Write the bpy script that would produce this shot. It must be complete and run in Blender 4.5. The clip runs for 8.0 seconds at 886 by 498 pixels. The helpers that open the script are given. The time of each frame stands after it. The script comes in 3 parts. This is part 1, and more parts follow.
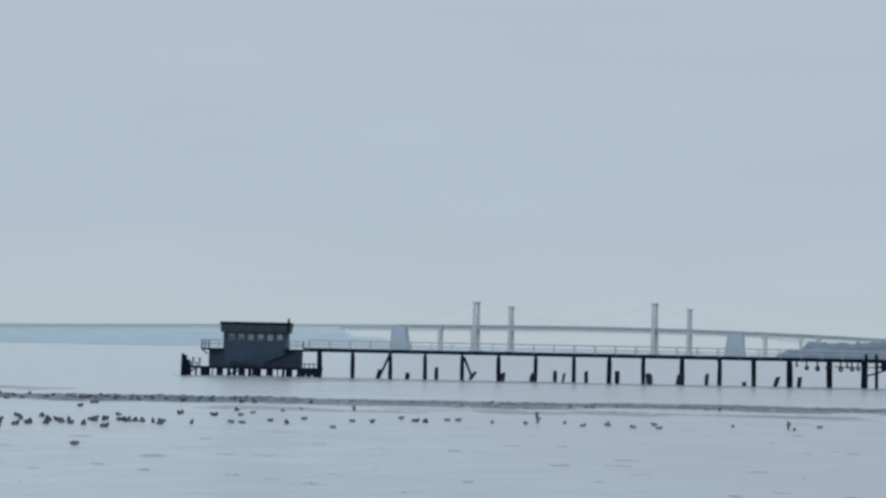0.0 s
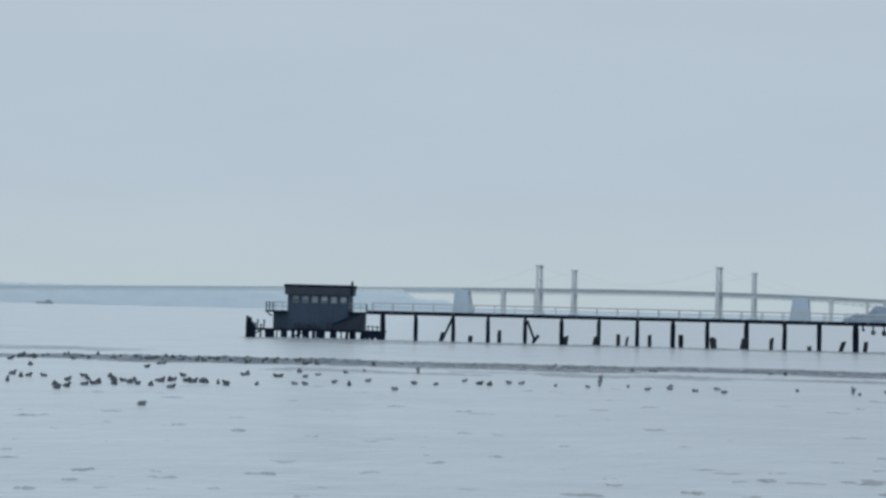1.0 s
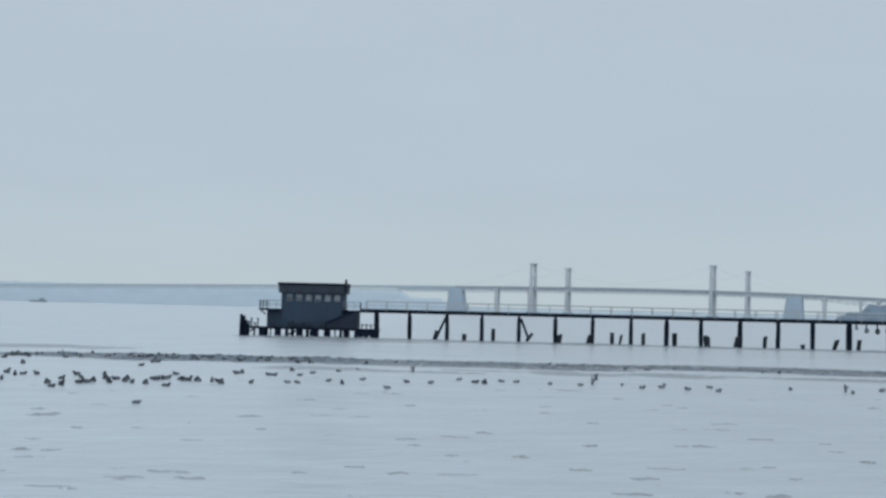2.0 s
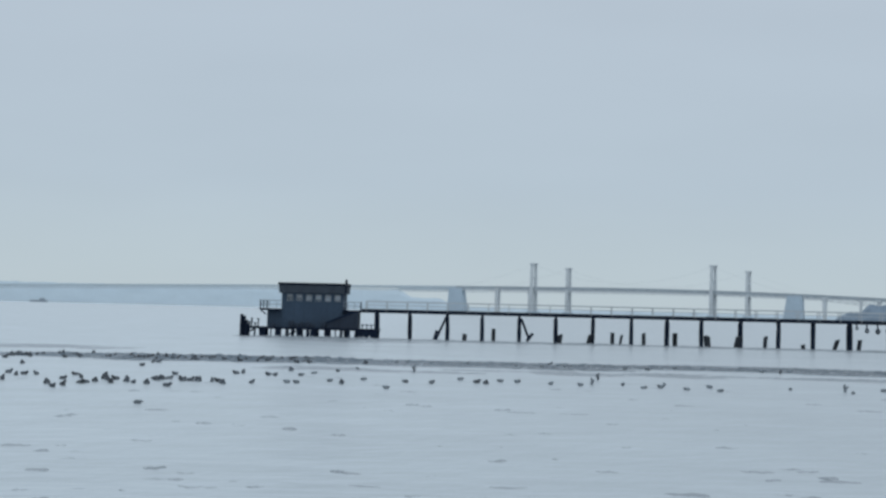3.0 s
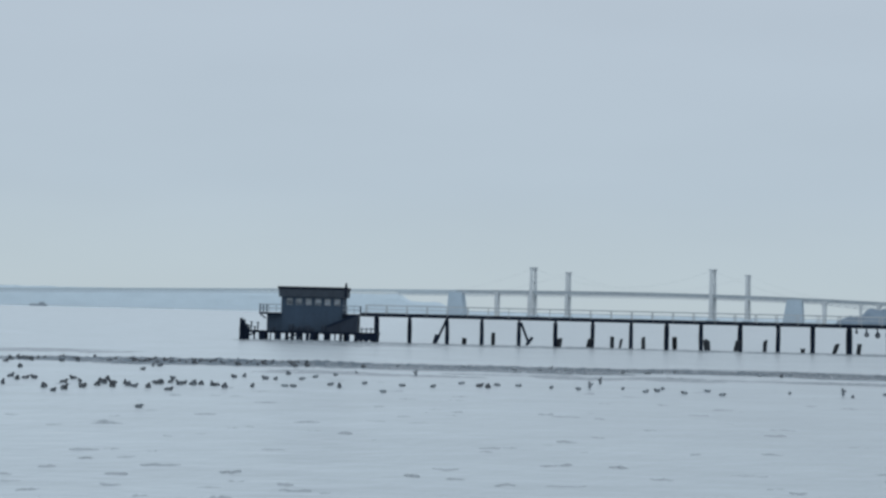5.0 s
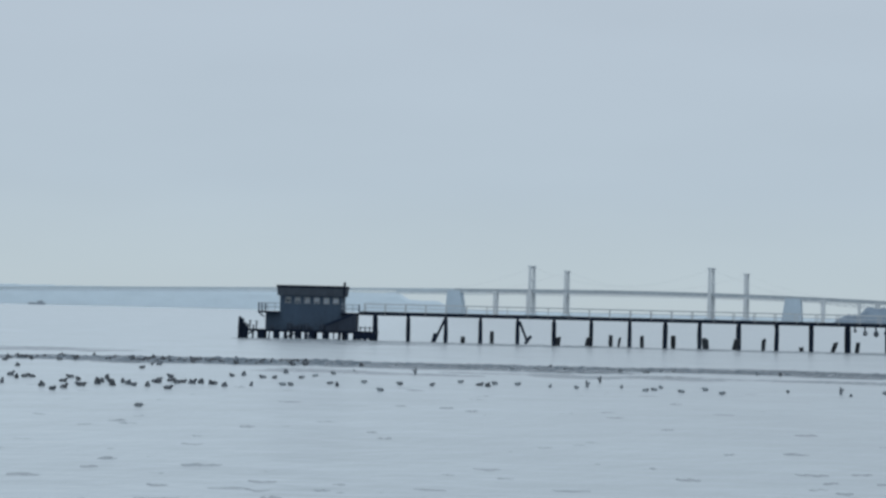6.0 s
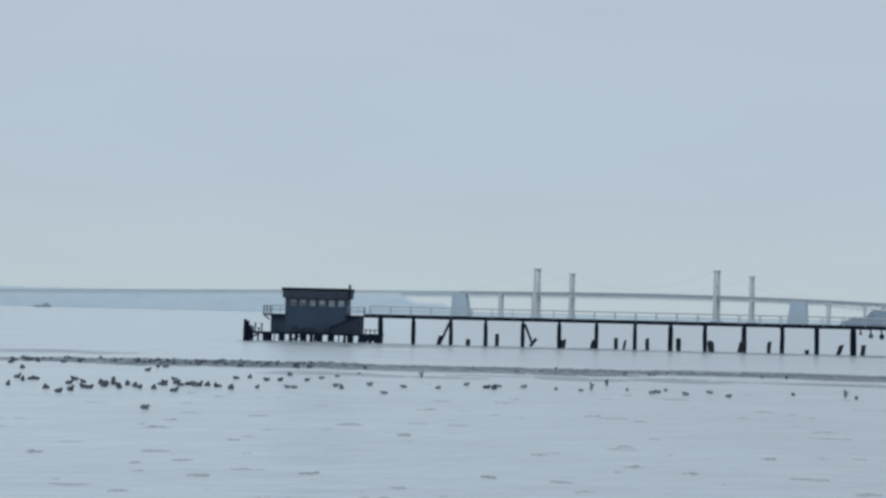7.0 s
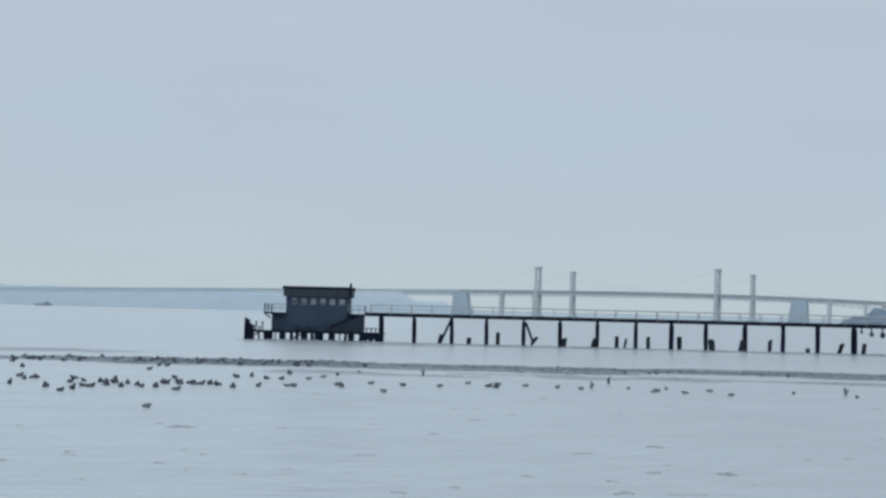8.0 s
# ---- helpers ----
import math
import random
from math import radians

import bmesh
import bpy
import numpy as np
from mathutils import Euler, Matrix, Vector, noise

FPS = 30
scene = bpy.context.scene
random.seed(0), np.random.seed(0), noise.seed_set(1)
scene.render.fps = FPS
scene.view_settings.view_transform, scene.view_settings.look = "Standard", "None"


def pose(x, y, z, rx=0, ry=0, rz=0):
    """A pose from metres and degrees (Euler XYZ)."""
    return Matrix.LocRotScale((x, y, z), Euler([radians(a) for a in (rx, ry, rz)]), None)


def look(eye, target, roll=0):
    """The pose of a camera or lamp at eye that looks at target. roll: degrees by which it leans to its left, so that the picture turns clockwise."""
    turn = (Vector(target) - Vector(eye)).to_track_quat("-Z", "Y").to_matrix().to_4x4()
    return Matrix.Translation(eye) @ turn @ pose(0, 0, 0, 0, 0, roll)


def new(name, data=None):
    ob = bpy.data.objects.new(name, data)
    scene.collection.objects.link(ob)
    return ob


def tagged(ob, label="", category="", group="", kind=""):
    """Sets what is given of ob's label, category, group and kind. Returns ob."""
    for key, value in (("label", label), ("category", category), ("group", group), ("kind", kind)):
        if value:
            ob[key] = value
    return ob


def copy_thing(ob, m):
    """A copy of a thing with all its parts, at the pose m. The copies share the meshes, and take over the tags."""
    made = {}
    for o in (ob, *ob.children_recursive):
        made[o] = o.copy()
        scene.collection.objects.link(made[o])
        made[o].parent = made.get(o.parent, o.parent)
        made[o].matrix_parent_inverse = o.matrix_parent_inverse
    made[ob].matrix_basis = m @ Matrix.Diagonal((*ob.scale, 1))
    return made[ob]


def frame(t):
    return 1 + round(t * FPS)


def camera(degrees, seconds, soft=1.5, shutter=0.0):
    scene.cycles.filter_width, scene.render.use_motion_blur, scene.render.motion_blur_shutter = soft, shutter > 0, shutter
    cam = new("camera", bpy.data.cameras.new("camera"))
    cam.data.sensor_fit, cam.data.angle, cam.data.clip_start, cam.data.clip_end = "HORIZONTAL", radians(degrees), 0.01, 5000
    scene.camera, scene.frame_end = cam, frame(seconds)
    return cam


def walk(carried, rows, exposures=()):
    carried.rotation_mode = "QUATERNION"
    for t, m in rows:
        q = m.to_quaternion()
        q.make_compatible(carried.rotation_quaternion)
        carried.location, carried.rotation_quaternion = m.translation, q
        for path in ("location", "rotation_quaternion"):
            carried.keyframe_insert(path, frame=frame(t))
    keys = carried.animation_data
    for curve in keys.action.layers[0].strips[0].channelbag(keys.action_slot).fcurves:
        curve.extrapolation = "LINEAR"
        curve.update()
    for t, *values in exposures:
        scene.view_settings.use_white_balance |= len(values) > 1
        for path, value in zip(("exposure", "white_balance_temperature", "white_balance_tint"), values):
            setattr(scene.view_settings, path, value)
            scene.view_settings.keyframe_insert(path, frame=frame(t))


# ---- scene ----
# A shaky hand-held telephoto view over a bay: it stays in one spot and only turns.
cam = camera(32, 8.0, soft=2.8)


def aim(yaw, pitch, roll):
    """The pose at the viewpoint, turned to the left, tilted up and leaning to the left, in degrees."""
    return Matrix.Translation((0, 0, 4.0)) @ pose(0, 0, 0, 0, 0, yaw) @ pose(0, 0, 0, 90 + pitch) @ pose(0, 0, 0, 0, 0, roll)


walk(cam, [(t, aim(yaw, pitch, roll)) for t, yaw, pitch, roll in (
    (0.0, -2.065, 3.735, 1.15), (0.1, -2.112, 3.605, 1.15), (0.2, -0.156, 3.635, 1.25), (0.3, -1.537, 2.299, 1.38), (0.4, -0.591, 3.041, 1.38),
    (0.5, -0.188, 2.296, 1.38), (0.6, 0.268, 2.540, 1.38), (0.7, 0.182, 2.227, 1.38), (0.8, 0.360, 2.373, 1.38), (0.9, 0.215, 2.188, 1.38),
    (1.0, 0.248, 2.317, 1.38), (1.1, 0.144, 2.238, 1.38), (1.2, 0.085, 2.244, 1.38), (1.3, 0.070, 2.249, 1.38), (1.4, 0.076, 2.232, 1.38),
    (1.5, 0.030, 2.259, 1.38), (1.6, 0.018, 2.238, 1.38), (1.7, 0.019, 2.259, 1.38), (2.8, 0.019, 2.259, 1.38), (2.9, 0.040, 2.258, 1.38),
    (3.0, 0.031, 2.259, 1.38), (3.1, 0.019, 2.282, 1.38), (3.2, 0.017, 2.285, 1.38), (3.3, 0.036, 2.308, 1.38), (3.4, -0.008, 2.311, 1.38),
    (3.5, 0.000, 2.291, 1.38), (3.6, 0.078, 2.289, 1.38), (3.7, 0.018, 2.312, 1.38), (3.8, 0.022, 2.312, 1.38), (3.9, 0.025, 2.311, 1.38),
    (4.0, 0.061, 2.321, 1.38), (4.1, 0.072, 2.370, 1.38), (4.2, 0.007, 2.367, 1.38), (4.3, 0.027, 2.384, 1.38), (4.4, 0.046, 2.380, 1.38),
    (4.5, 0.067, 2.386, 1.38), (4.6, -0.061, 2.314, 1.38), (4.7, 0.008, 2.502, 1.38), (4.9, 0.02, 2.41, 1.38), (5.25, 0.03, 2.40, 1.38), (5.6, 0.03, 2.41, 1.38), (5.8, 0.044, 2.493, 1.38), (5.9, -0.023, 2.283, 1.38),
    (6.0, -0.030, 2.356, 1.38), (6.1, 0.104, 2.382, 1.38), (6.2, 0.270, 2.440, 1.38), (6.3, 0.223, 2.375, 1.38), (6.4, 0.091, 2.335, 1.38),
    (6.5, 0.228, 2.478, 1.38), (6.6, 0.234, 2.403, 1.38), (6.7, 0.236, 2.499, 1.38), (6.8, 0.127, 2.438, 1.38), (6.9, 0.275, 2.539, 1.38),
    (7.0, 0.165, 2.446, 1.38), (7.1, 0.235, 2.561, 1.38), (7.2, 0.172, 2.457, 1.38), (7.3, 0.025, 2.376, 1.38), (7.4, -0.119, 2.401, 1.38),
    (7.5, 0.095, 2.417, 1.38), (7.6, 0.052, 2.441, 1.38), (7.7, 0.073, 2.442, 1.38), (7.8, 0.051, 2.467, 1.38), (7.9, 0.178, 2.508, 1.38),
    (8.0, 0.195, 2.390, 1.38),
)],
     exposures=((0.0, -0.07), (0.6, -0.03), (1.2, 0.0), (8.0, 0.0)))

# ---- world and sun: a bright, evenly overcast sky ----
world = bpy.data.worlds.new("overcast_sky")
scene.world = world
world.use_nodes = True
wn, wl = world.node_tree.nodes, world.node_tree.links
wn.clear()
w_out, w_bg = wn.new("ShaderNodeOutputWorld"), wn.new("ShaderNodeBackground")
w_sky = wn.new("ShaderNodeTexSky")
w_sky.sky_type, w_sky.sun_disc = "NISHITA", False
w_sky.sun_elevation, w_sky.sun_rotation = radians(38), radians(150)
w_dim = wn.new("ShaderNodeVectorMath")
w_dim.operation = "SCALE"
w_dim.inputs["Scale"].default_value = 0.08
wl.new(w_sky.outputs["Color"], w_dim.inputs[0])
w_co, w_sep, w_ramp = wn.new("ShaderNodeTexCoord"), wn.new("ShaderNodeSeparateXYZ"), wn.new("ShaderNodeValToRGB")
wl.new(w_co.outputs["Generated"], w_sep.inputs[0])
wl.new(w_sep.outputs["Z"], w_ramp.inputs[0])
e = w_ramp.color_ramp.elements
e[0].position, e[0].color = 0.0, (0.505, 0.595, 0.645, 1)
e[1].position, e[1].color = 1.0, (1.45, 1.58, 1.70, 1)
for at, col in ((0.025, (0.492, 0.588, 0.65, 1)), (0.08, (0.465, 0.557, 0.642, 1)), (0.22, (0.485, 0.565, 0.65, 1)), (0.5, (0.80, 0.89, 0.98, 1))):
    e.new(at).color = col
# faint cloud mottling
w_map, w_noise = wn.new("ShaderNodeMapping"), wn.new("ShaderNodeTexNoise")
w_map.inputs["Scale"].default_value = (3, 3, 11)
w_noise.inputs["Scale"].default_value, w_noise.inputs["Detail"].default_value = 1.4, 3
wl.new(w_co.outputs["Generated"], w_map.inputs[0])
wl.new(w_map.outputs[0], w_noise.inputs["Vector"])
w_rng = wn.new("ShaderNodeMapRange")
w_rng.inputs["To Min"].default_value, w_rng.inputs["To Max"].default_value = 0.95, 1.05
wl.new(w_noise.outputs["Fac"], w_rng.inputs["Value"])
w_cloud = wn.new("ShaderNodeVectorMath")
w_cloud.operation = "SCALE"
wl.new(w_ramp.outputs["Color"], w_cloud.inputs[0])
wl.new(w_rng.outputs[0], w_cloud.inputs["Scale"])
w_mix = wn.new("ShaderNodeMix")
w_mix.data_type = "RGBA"
w_mix.inputs[0].default_value = 0.94
wl.new(w_dim.outputs[0], w_mix.inputs[6])
wl.new(w_cloud.outputs[0], w_mix.inputs[7])
wl.new(w_mix.outputs[2], w_bg.inputs["Color"])
wl.new(w_bg.outputs[0], w_out.inputs[0])

sun = new("sun", bpy.data.lights.new("sun", "SUN"))
sun.data.energy, sun.data.angle, sun.data.color = 0.5, radians(40), (1.0, 0.97, 0.92)
sun.matrix_world = look((40, -60, 60), (0, 60, 0))


# ---- materials ----
def material(name, color, rough=0.7, vary=0.15, scale=1.0, fine=8.0, bump=0.0, metal=0.0, stretch=(1, 1, 1), by_object=0.0, ior=1.45):
    """A procedural surface: colour that varies at a broad and at a fine scale, with a fine relief."""
    m = bpy.data.materials.new(name)
    m.use_nodes = True
    n, l = m.node_tree.nodes, m.node_tree.links
    b = n["Principled BSDF"]
    b.inputs["Roughness"].default_value, b.inputs["Metallic"].default_value, b.inputs["IOR"].default_value = rough, metal, ior
    co, mp = n.new("ShaderNodeTexCoord"), n.new("ShaderNodeMapping")
    mp.inputs["Scale"].default_value = stretch
    l.new(co.outputs["Object"], mp.inputs[0])
    broad, grain = n.new("ShaderNodeTexNoise"), n.new("ShaderNodeTexNoise")
    broad.inputs["Scale"].default_value, broad.inputs["Detail"].default_value = scale, 4
    grain.inputs["Scale"].default_value, grain.inputs["Detail"].default_value = fine, 5
    l.new(mp.outputs[0], broad.inputs["Vector"])
    l.new(mp.outputs[0], grain.inputs["Vector"])
    add = n.new("ShaderNodeMath")
    l.new(broad.outputs["Fac"], add.inputs[0])
    l.new(grain.outputs["Fac"], add.inputs[1])
    rng = n.new("ShaderNodeMapRange")
    rng.inputs["From Min"].default_value, rng.inputs["From Max"].default_value = 0.5, 1.5
    rng.inputs["To Min"].default_value, rng.inputs["To Max"].default_value = 1 - vary * 1.6, 1 + vary * 1.6
    l.new(add.outputs[0], rng.inputs["Value"])
    value = rng.outputs[0]
    if by_object:
        info, r2, mul = n.new("ShaderNodeObjectInfo"), n.new("ShaderNodeMapRange"), n.new("ShaderNodeMath")
        r2.inputs["To Min"].default_value, r2.inputs["To Max"].default_value = 1 - by_object, 1 + by_object
        mul.operation = "MULTIPLY"
        l.new(info.outputs["Random"], r2.inputs["Value"])
        l.new(r2.outputs[0], mul.inputs[0])
        l.new(value, mul.inputs[1])
        value = mul.outputs[0]
    sc = n.new("ShaderNodeVectorMath")
    sc.operation = "SCALE"
    sc.inputs[0].default_value = color
    l.new(value, sc.inputs["Scale"])
    col = sc.outputs[0]
    l.new(col, b.inputs["Base Color"])
    if bump:
        bp = n.new("ShaderNodeBump")
        bp.inputs["Strength"].default_value, bp.inputs["Distance"].default_value = bump, 0.02
        l.new(grain.outputs["Fac"], bp.inputs["Height"])
        l.new(bp.outputs[0], b.inputs["Normal"])
    return m


def water_material(name, body, rough, scale, strength, stretch=(1, 1, 1)):
    """Silty bay water: a dull body under a reflecting, finely rippled face."""
    m = bpy.data.materials.new(name)
    m.use_nodes = True
    n, l = m.node_tree.nodes, m.node_tree.links
    b = n["Principled BSDF"]
    b.inputs["Roughness"].default_value, b.inputs["IOR"].default_value = rough, 1.333
    co, mp = n.new("ShaderNodeTexCoord"), n.new("ShaderNodeMapping")
    mp.inputs["Scale"].default_value = stretch
    l.new(co.outputs["Object"], mp.inputs[0])
    chop, swell, silt = (n.new("ShaderNodeTexNoise") for _ in range(3))
    chop.inputs["Scale"].default_value, chop.inputs["Detail"].default_value = scale, 3
    swell.inputs["Scale"].default_value, swell.inputs["Detail"].default_value = scale * 0.22, 2
    silt.inputs["Scale"].default_value, silt.inputs["Detail"].default_value = 0.12, 7
    silt.inputs["Roughness"].default_value = 0.68
    for node in (chop, swell):
        l.new(mp.outputs[0], node.inputs["Vector"])
    l.new(co.outputs["Object"], silt.inputs["Vector"])
    add = n.new("ShaderNodeMath")
    add.operation = "MULTIPLY_ADD"
    add.inputs[1].default_value = 3.0
    l.new(swell.outputs["Fac"], add.inputs[0])
    l.new(chop.outputs["Fac"], add.inputs[2])
    bp = n.new("ShaderNodeBump")
    bp.inputs["Strength"].default_value, bp.inputs["Distance"].default_value = strength, 0.06
    l.new(add.outputs[0], bp.inputs["Height"])
    l.new(bp.outputs[0], b.inputs["Normal"])
    rng, sc = n.new("ShaderNodeMapRange"), n.new("ShaderNodeVectorMath")
    rng.inputs["From Min"].default_value, rng.inputs["From Max"].default_value = 0.3, 0.7
    rng.inputs["To Min"].default_value, rng.inputs["To Max"].default_value = 0.93, 1.07
    l.new(silt.outputs["Fac"], rng.inputs["Value"])
    sc.operation = "SCALE"
    sc.inputs[0].default_value = body
    # water body paler towards the left, darker towards the right
    sep, side_tone, both = n.new("ShaderNodeSeparateXYZ"), n.new("ShaderNodeMapRange"), n.new("ShaderNodeMath")
    side_tone.interpolation_type = "SMOOTHSTEP"
    side_tone.inputs["From Min"].default_value, side_tone.inputs["From Max"].default_value = -26, 22
    side_tone.inputs["To Min"].default_value, side_tone.inputs["To Max"].default_value = 1.1, 0.88
    both.operation = "MULTIPLY"
    l.new(co.outputs["Object"], sep.inputs[0])
    l.new(sep.outputs["X"], side_tone.inputs["Value"])
    l.new(rng.outputs[0], both.inputs[0])
    l.new(side_tone.outputs[0], both.inputs[1])
    l.new(both.outputs[0], sc.inputs["Scale"])
    l.new(sc.outputs[0], b.inputs["Base Color"])
    return m


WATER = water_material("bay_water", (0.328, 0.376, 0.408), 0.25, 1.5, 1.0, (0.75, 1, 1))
# darker copies of the water, painting in the dim reflection of steep ripples
RUFFLED_DARKENED = water_material("ruffled_water", (0.065, 0.092, 0.118), 0.2, 2.2, 0.4)
WAVELET_DARKENED = water_material("darkened_wavelet_water", (0.18, 0.212, 0.238), 0.25, 2.2, 0.8)
TIMBER = material("creosoted_timber", (0.005, 0.0105, 0.023), 0.88, 0.35, 1.5, 12, 0.4, stretch=(1, 1, 0.25), by_object=0.3, ior=1.2)
DECKING = material("dark_deck_boards", (0.02, 0.024, 0.03), 0.85, 0.3, 1.0, 10, 0.3, stretch=(0.3, 1, 1), by_object=0.2, ior=1.3)
OLD_WOOD = material("worn_old_piling", (0.018, 0.023, 0.03), 0.88, 0.4, 2.0, 14, 0.6, stretch=(1, 1, 0.3), by_object=0.4, ior=1.3)
SIDING = material("slate_blue_siding", (0.030, 0.051, 0.081), 0.75, 0.2, 0.7, 9, 0.2, stretch=(1, 1, 0.2), ior=1.3)
LOWER = material("dark_slate_siding", (0.026, 0.039, 0.062), 0.75, 0.3, 0.6, 9, 0.2, stretch=(1, 1, 0.2), ior=1.3)
STAIR_BOARD = material("dark_stair_boards", (0.018, 0.027, 0.043), 0.8, 0.3, 0.8, 9, 0.3, stretch=(1, 1, 0.2), ior=1.3)
ROOFING = material("charcoal_roofing", (0.034, 0.045, 0.060), 0.85, 0.25, 1.2, 20, 0.3, ior=1.3)
TRIM = material("weathered_grey_trim", (0.16, 0.19, 0.22), 0.7, 0.2, 1.0, 12)
GALV = material("galvanised_rail", (0.33, 0.37, 0.40), 0.6, 0.15, 2.0, 20)
PANE_BACKING = material("pale_pane_backing", (0.21, 0.245, 0.28), 0.7, 0.3, 3.0, 15, by_object=0.3)
FEATHER = material("dark_feathers", (0.03, 0.04, 0.052), 0.7, 0.3, 8, 40, by_object=0.5)
FLANK = material("grey_flank_feathers", (0.11, 0.13, 0.15), 0.7, 0.25, 8, 40, by_object=0.4)
PALE_COAT = material("pale_grey_feathers", (0.11, 0.135, 0.155), 0.7, 0.25, 8, 40, by_object=0.45)
BILL = material("dull_bill", (0.06, 0.065, 0.07), 0.5, 0.1, 8, 40)
# pale grey bridge colours, with distance haze mixed into them
STEEL = material("hazed_grey_bridge_paint", (0.43, 0.475, 0.505), 0.7, 0.12, 0.04, 0.3)
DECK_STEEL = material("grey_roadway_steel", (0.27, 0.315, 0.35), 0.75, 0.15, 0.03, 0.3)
VIADUCT = material("hazed_viaduct_concrete", (0.37, 0.435, 0.48), 0.85, 0.06, 0.03, 0.3)
CONCRETE = material("hazed_concrete", (0.31, 0.39, 0.46), 0.85, 0.08, 0.03, 0.3)
# pale blue paints the distance haze into the colour of these woods
FAR_SHORE = material("far_wooded_shore_hazed", (0.47, 0.565, 0.635), 0.9, 0.04, 0.012, 0.08, stretch=(1, 1, 2.5))
# headland woods, lifted to blue in their colour to imitate haze
HEADLAND = material("wooded_headland_hazed", (0.175, 0.232, 0.295), 0.9, 0.12, 0.03, 0.2)
HULL = material("hazy_grey_hull", (0.2, 0.24, 0.28), 0.7, 0.1, 0.1, 1.0)


def glass_material():
    m = bpy.data.materials.new("window_glass")
    m.use_nodes = True
    b = m.node_tree.nodes["Principled BSDF"]
    b.inputs["Base Color"].default_value = (0.9, 0.95, 1.0, 1)
    b.inputs["Roughness"].default_value, b.inputs["IOR"].default_value = 0.03, 1.5
    b.inputs["Transmission Weight"].default_value = 1.0
    return m


GLASS = glass_material()


# ---- helpers for meshes ----
def finish(name, bm, mat, smooth=False):
    me = bpy.data.meshes.new(name)
    bm.normal_update()
    bm.to_mesh(me)
    bm.free()
    me.materials.append(mat)
    if smooth:
        for p in me.polygons:
            p.use_smooth = True
    return new(name, me)


def part(name, bm, mat, parent, label="", smooth=False, at=None):
    """Links a mesh as one part under a thing or under a part."""
    ob = finish(name, bm, mat, smooth)
    ob.parent = parent
    if at is not None:
        ob.matrix_basis = at
    if label:
        tagged(ob, label)
    return ob


def share(name, ob, at, parent=None, label=""):
    """Another piece on the same mesh."""
    c = new(name, ob.data)
    c.parent = parent or ob.parent
    c.matrix_basis = at
    if label:
        tagged(c, label)
    return c


def thing(name, at, label, category, group="", kind=""):
    ob = new(name)
    ob.empty_display_size = 0.3
    ob.matrix_basis = at
    return tagged(ob, label, category, group, kind)


def box(x0, x1, y0, y1, z0, z1, bev=0.0, bm=None):
    bm = bm or bmesh.new()
    r = bmesh.ops.create_cube(bm, size=1)
    bmesh.ops.scale(bm, vec=(x1 - x0, y1 - y0, z1 - z0), verts=r["verts"])
    bmesh.ops.translate(bm, vec=((x0 + x1) / 2, (y0 + y1) / 2, (z0 + z1) / 2), verts=r["verts"])
    if bev:
        edges = list({e for v in r["verts"] for e in v.link_edges})
        bmesh.ops.bevel(bm, geom=edges, offset=bev, segments=1, affect="EDGES")
    return bm


def beam(a, b, w, h=None, bm=None):
    """A squared bar from a to b."""
    bm = bm or bmesh.new()
    a, b = Vector(a), Vector(b)
    r = bmesh.ops.create_cube(bm, size=1)
    bmesh.ops.scale(bm, vec=(w, h or w, (b - a).length), verts=r["verts"])
    turn = (b - a).to_track_quat("Z", "Y").to_matrix().to_4x4()
    bmesh.ops.transform(bm, matrix=Matrix.Translation((a + b) / 2) @ turn, verts=r["verts"])
    return bm


def pile_mesh(height, r0, r1, seed, bm=None, lean=0.0, below=1.0, ragged=0.0, sides=9):
    """A round, slightly crooked timber pile that tapers upward, with a worn waterline and a rough head."""
    rnd = random.Random(seed)
    bm = bm or bmesh.new()
    rings, steps = [], 7
    a0 = rnd.random() * 6
    for i in range(steps + 1):
        f = i / steps
        z = -below + f * (height + below)
        r = r0 + (r1 - r0) * f
        if abs(z) < 0.35:
            r *= 0.93
        cx = lean * max(z, 0) + 0.02 * math.sin(3 * f + a0)
        ring = []
        for k in range(sides):
            a = 2 * math.pi * k / sides + a0
            rr = r * (1 + 0.07 * rnd.uniform(-1, 1))
            zz = z + (rnd.uniform(-ragged, 0.3 * ragged) if i == steps else 0)
            ring.append(bm.verts.new((cx + rr * math.cos(a), rr * math.sin(a), zz)))
        rings.append(ring)
    for lo, hi in zip(rings, rings[1:]):
        for k in range(sides):
            bm.faces.new((lo[k], lo[(k + 1) % sides], hi[(k + 1) % sides], hi[k]))
    bm.faces.new(rings[-1])
    bm.faces.new(rings[0][::-1])
    return bm


# ---- the bay ----
def step(x, a, b):
    f = min(1.0, max(0.0, (x - a) / (b - a)))
    return f * f * (3 - 2 * f)


def water_sheet():
    """One sheet of water to the horizon, in rows that widen with distance, with a low uneven swell."""
    bm = bmesh.new()
    ys, step = [-4000.0, -1500.0, -400.0, -100.0, 0.0, 20.0], 1.0
    while ys[-1] < 9000:
        ys.append(ys[-1] + step)
        step *= 1.04
    rows = []
    for y in ys:
        half = max(2500.0, abs(y) * 0.6)
        row = []
        for i in range(81):
            u = i / 40 - 1
            x = half * (0.12 * u + 0.88 * u ** 3)
            z = 0.008 * noise.noise((x * 0.06, y * 0.22, 2.0)) if 10 < y < 160 else 0.0
            row.append(bm.verts.new((x, y, z)))
        rows.append(row)
    for a, b in zip(rows, rows[1:]):
        for i in range(80):
            bm.faces.new((a[i], a[i + 1], b[i + 1], b[i]))
    return tagged(finish("water", bm, WATER, True), "calm silty grey-blue bay water under an overcast sky", "water", kind="structure")


water_sheet()


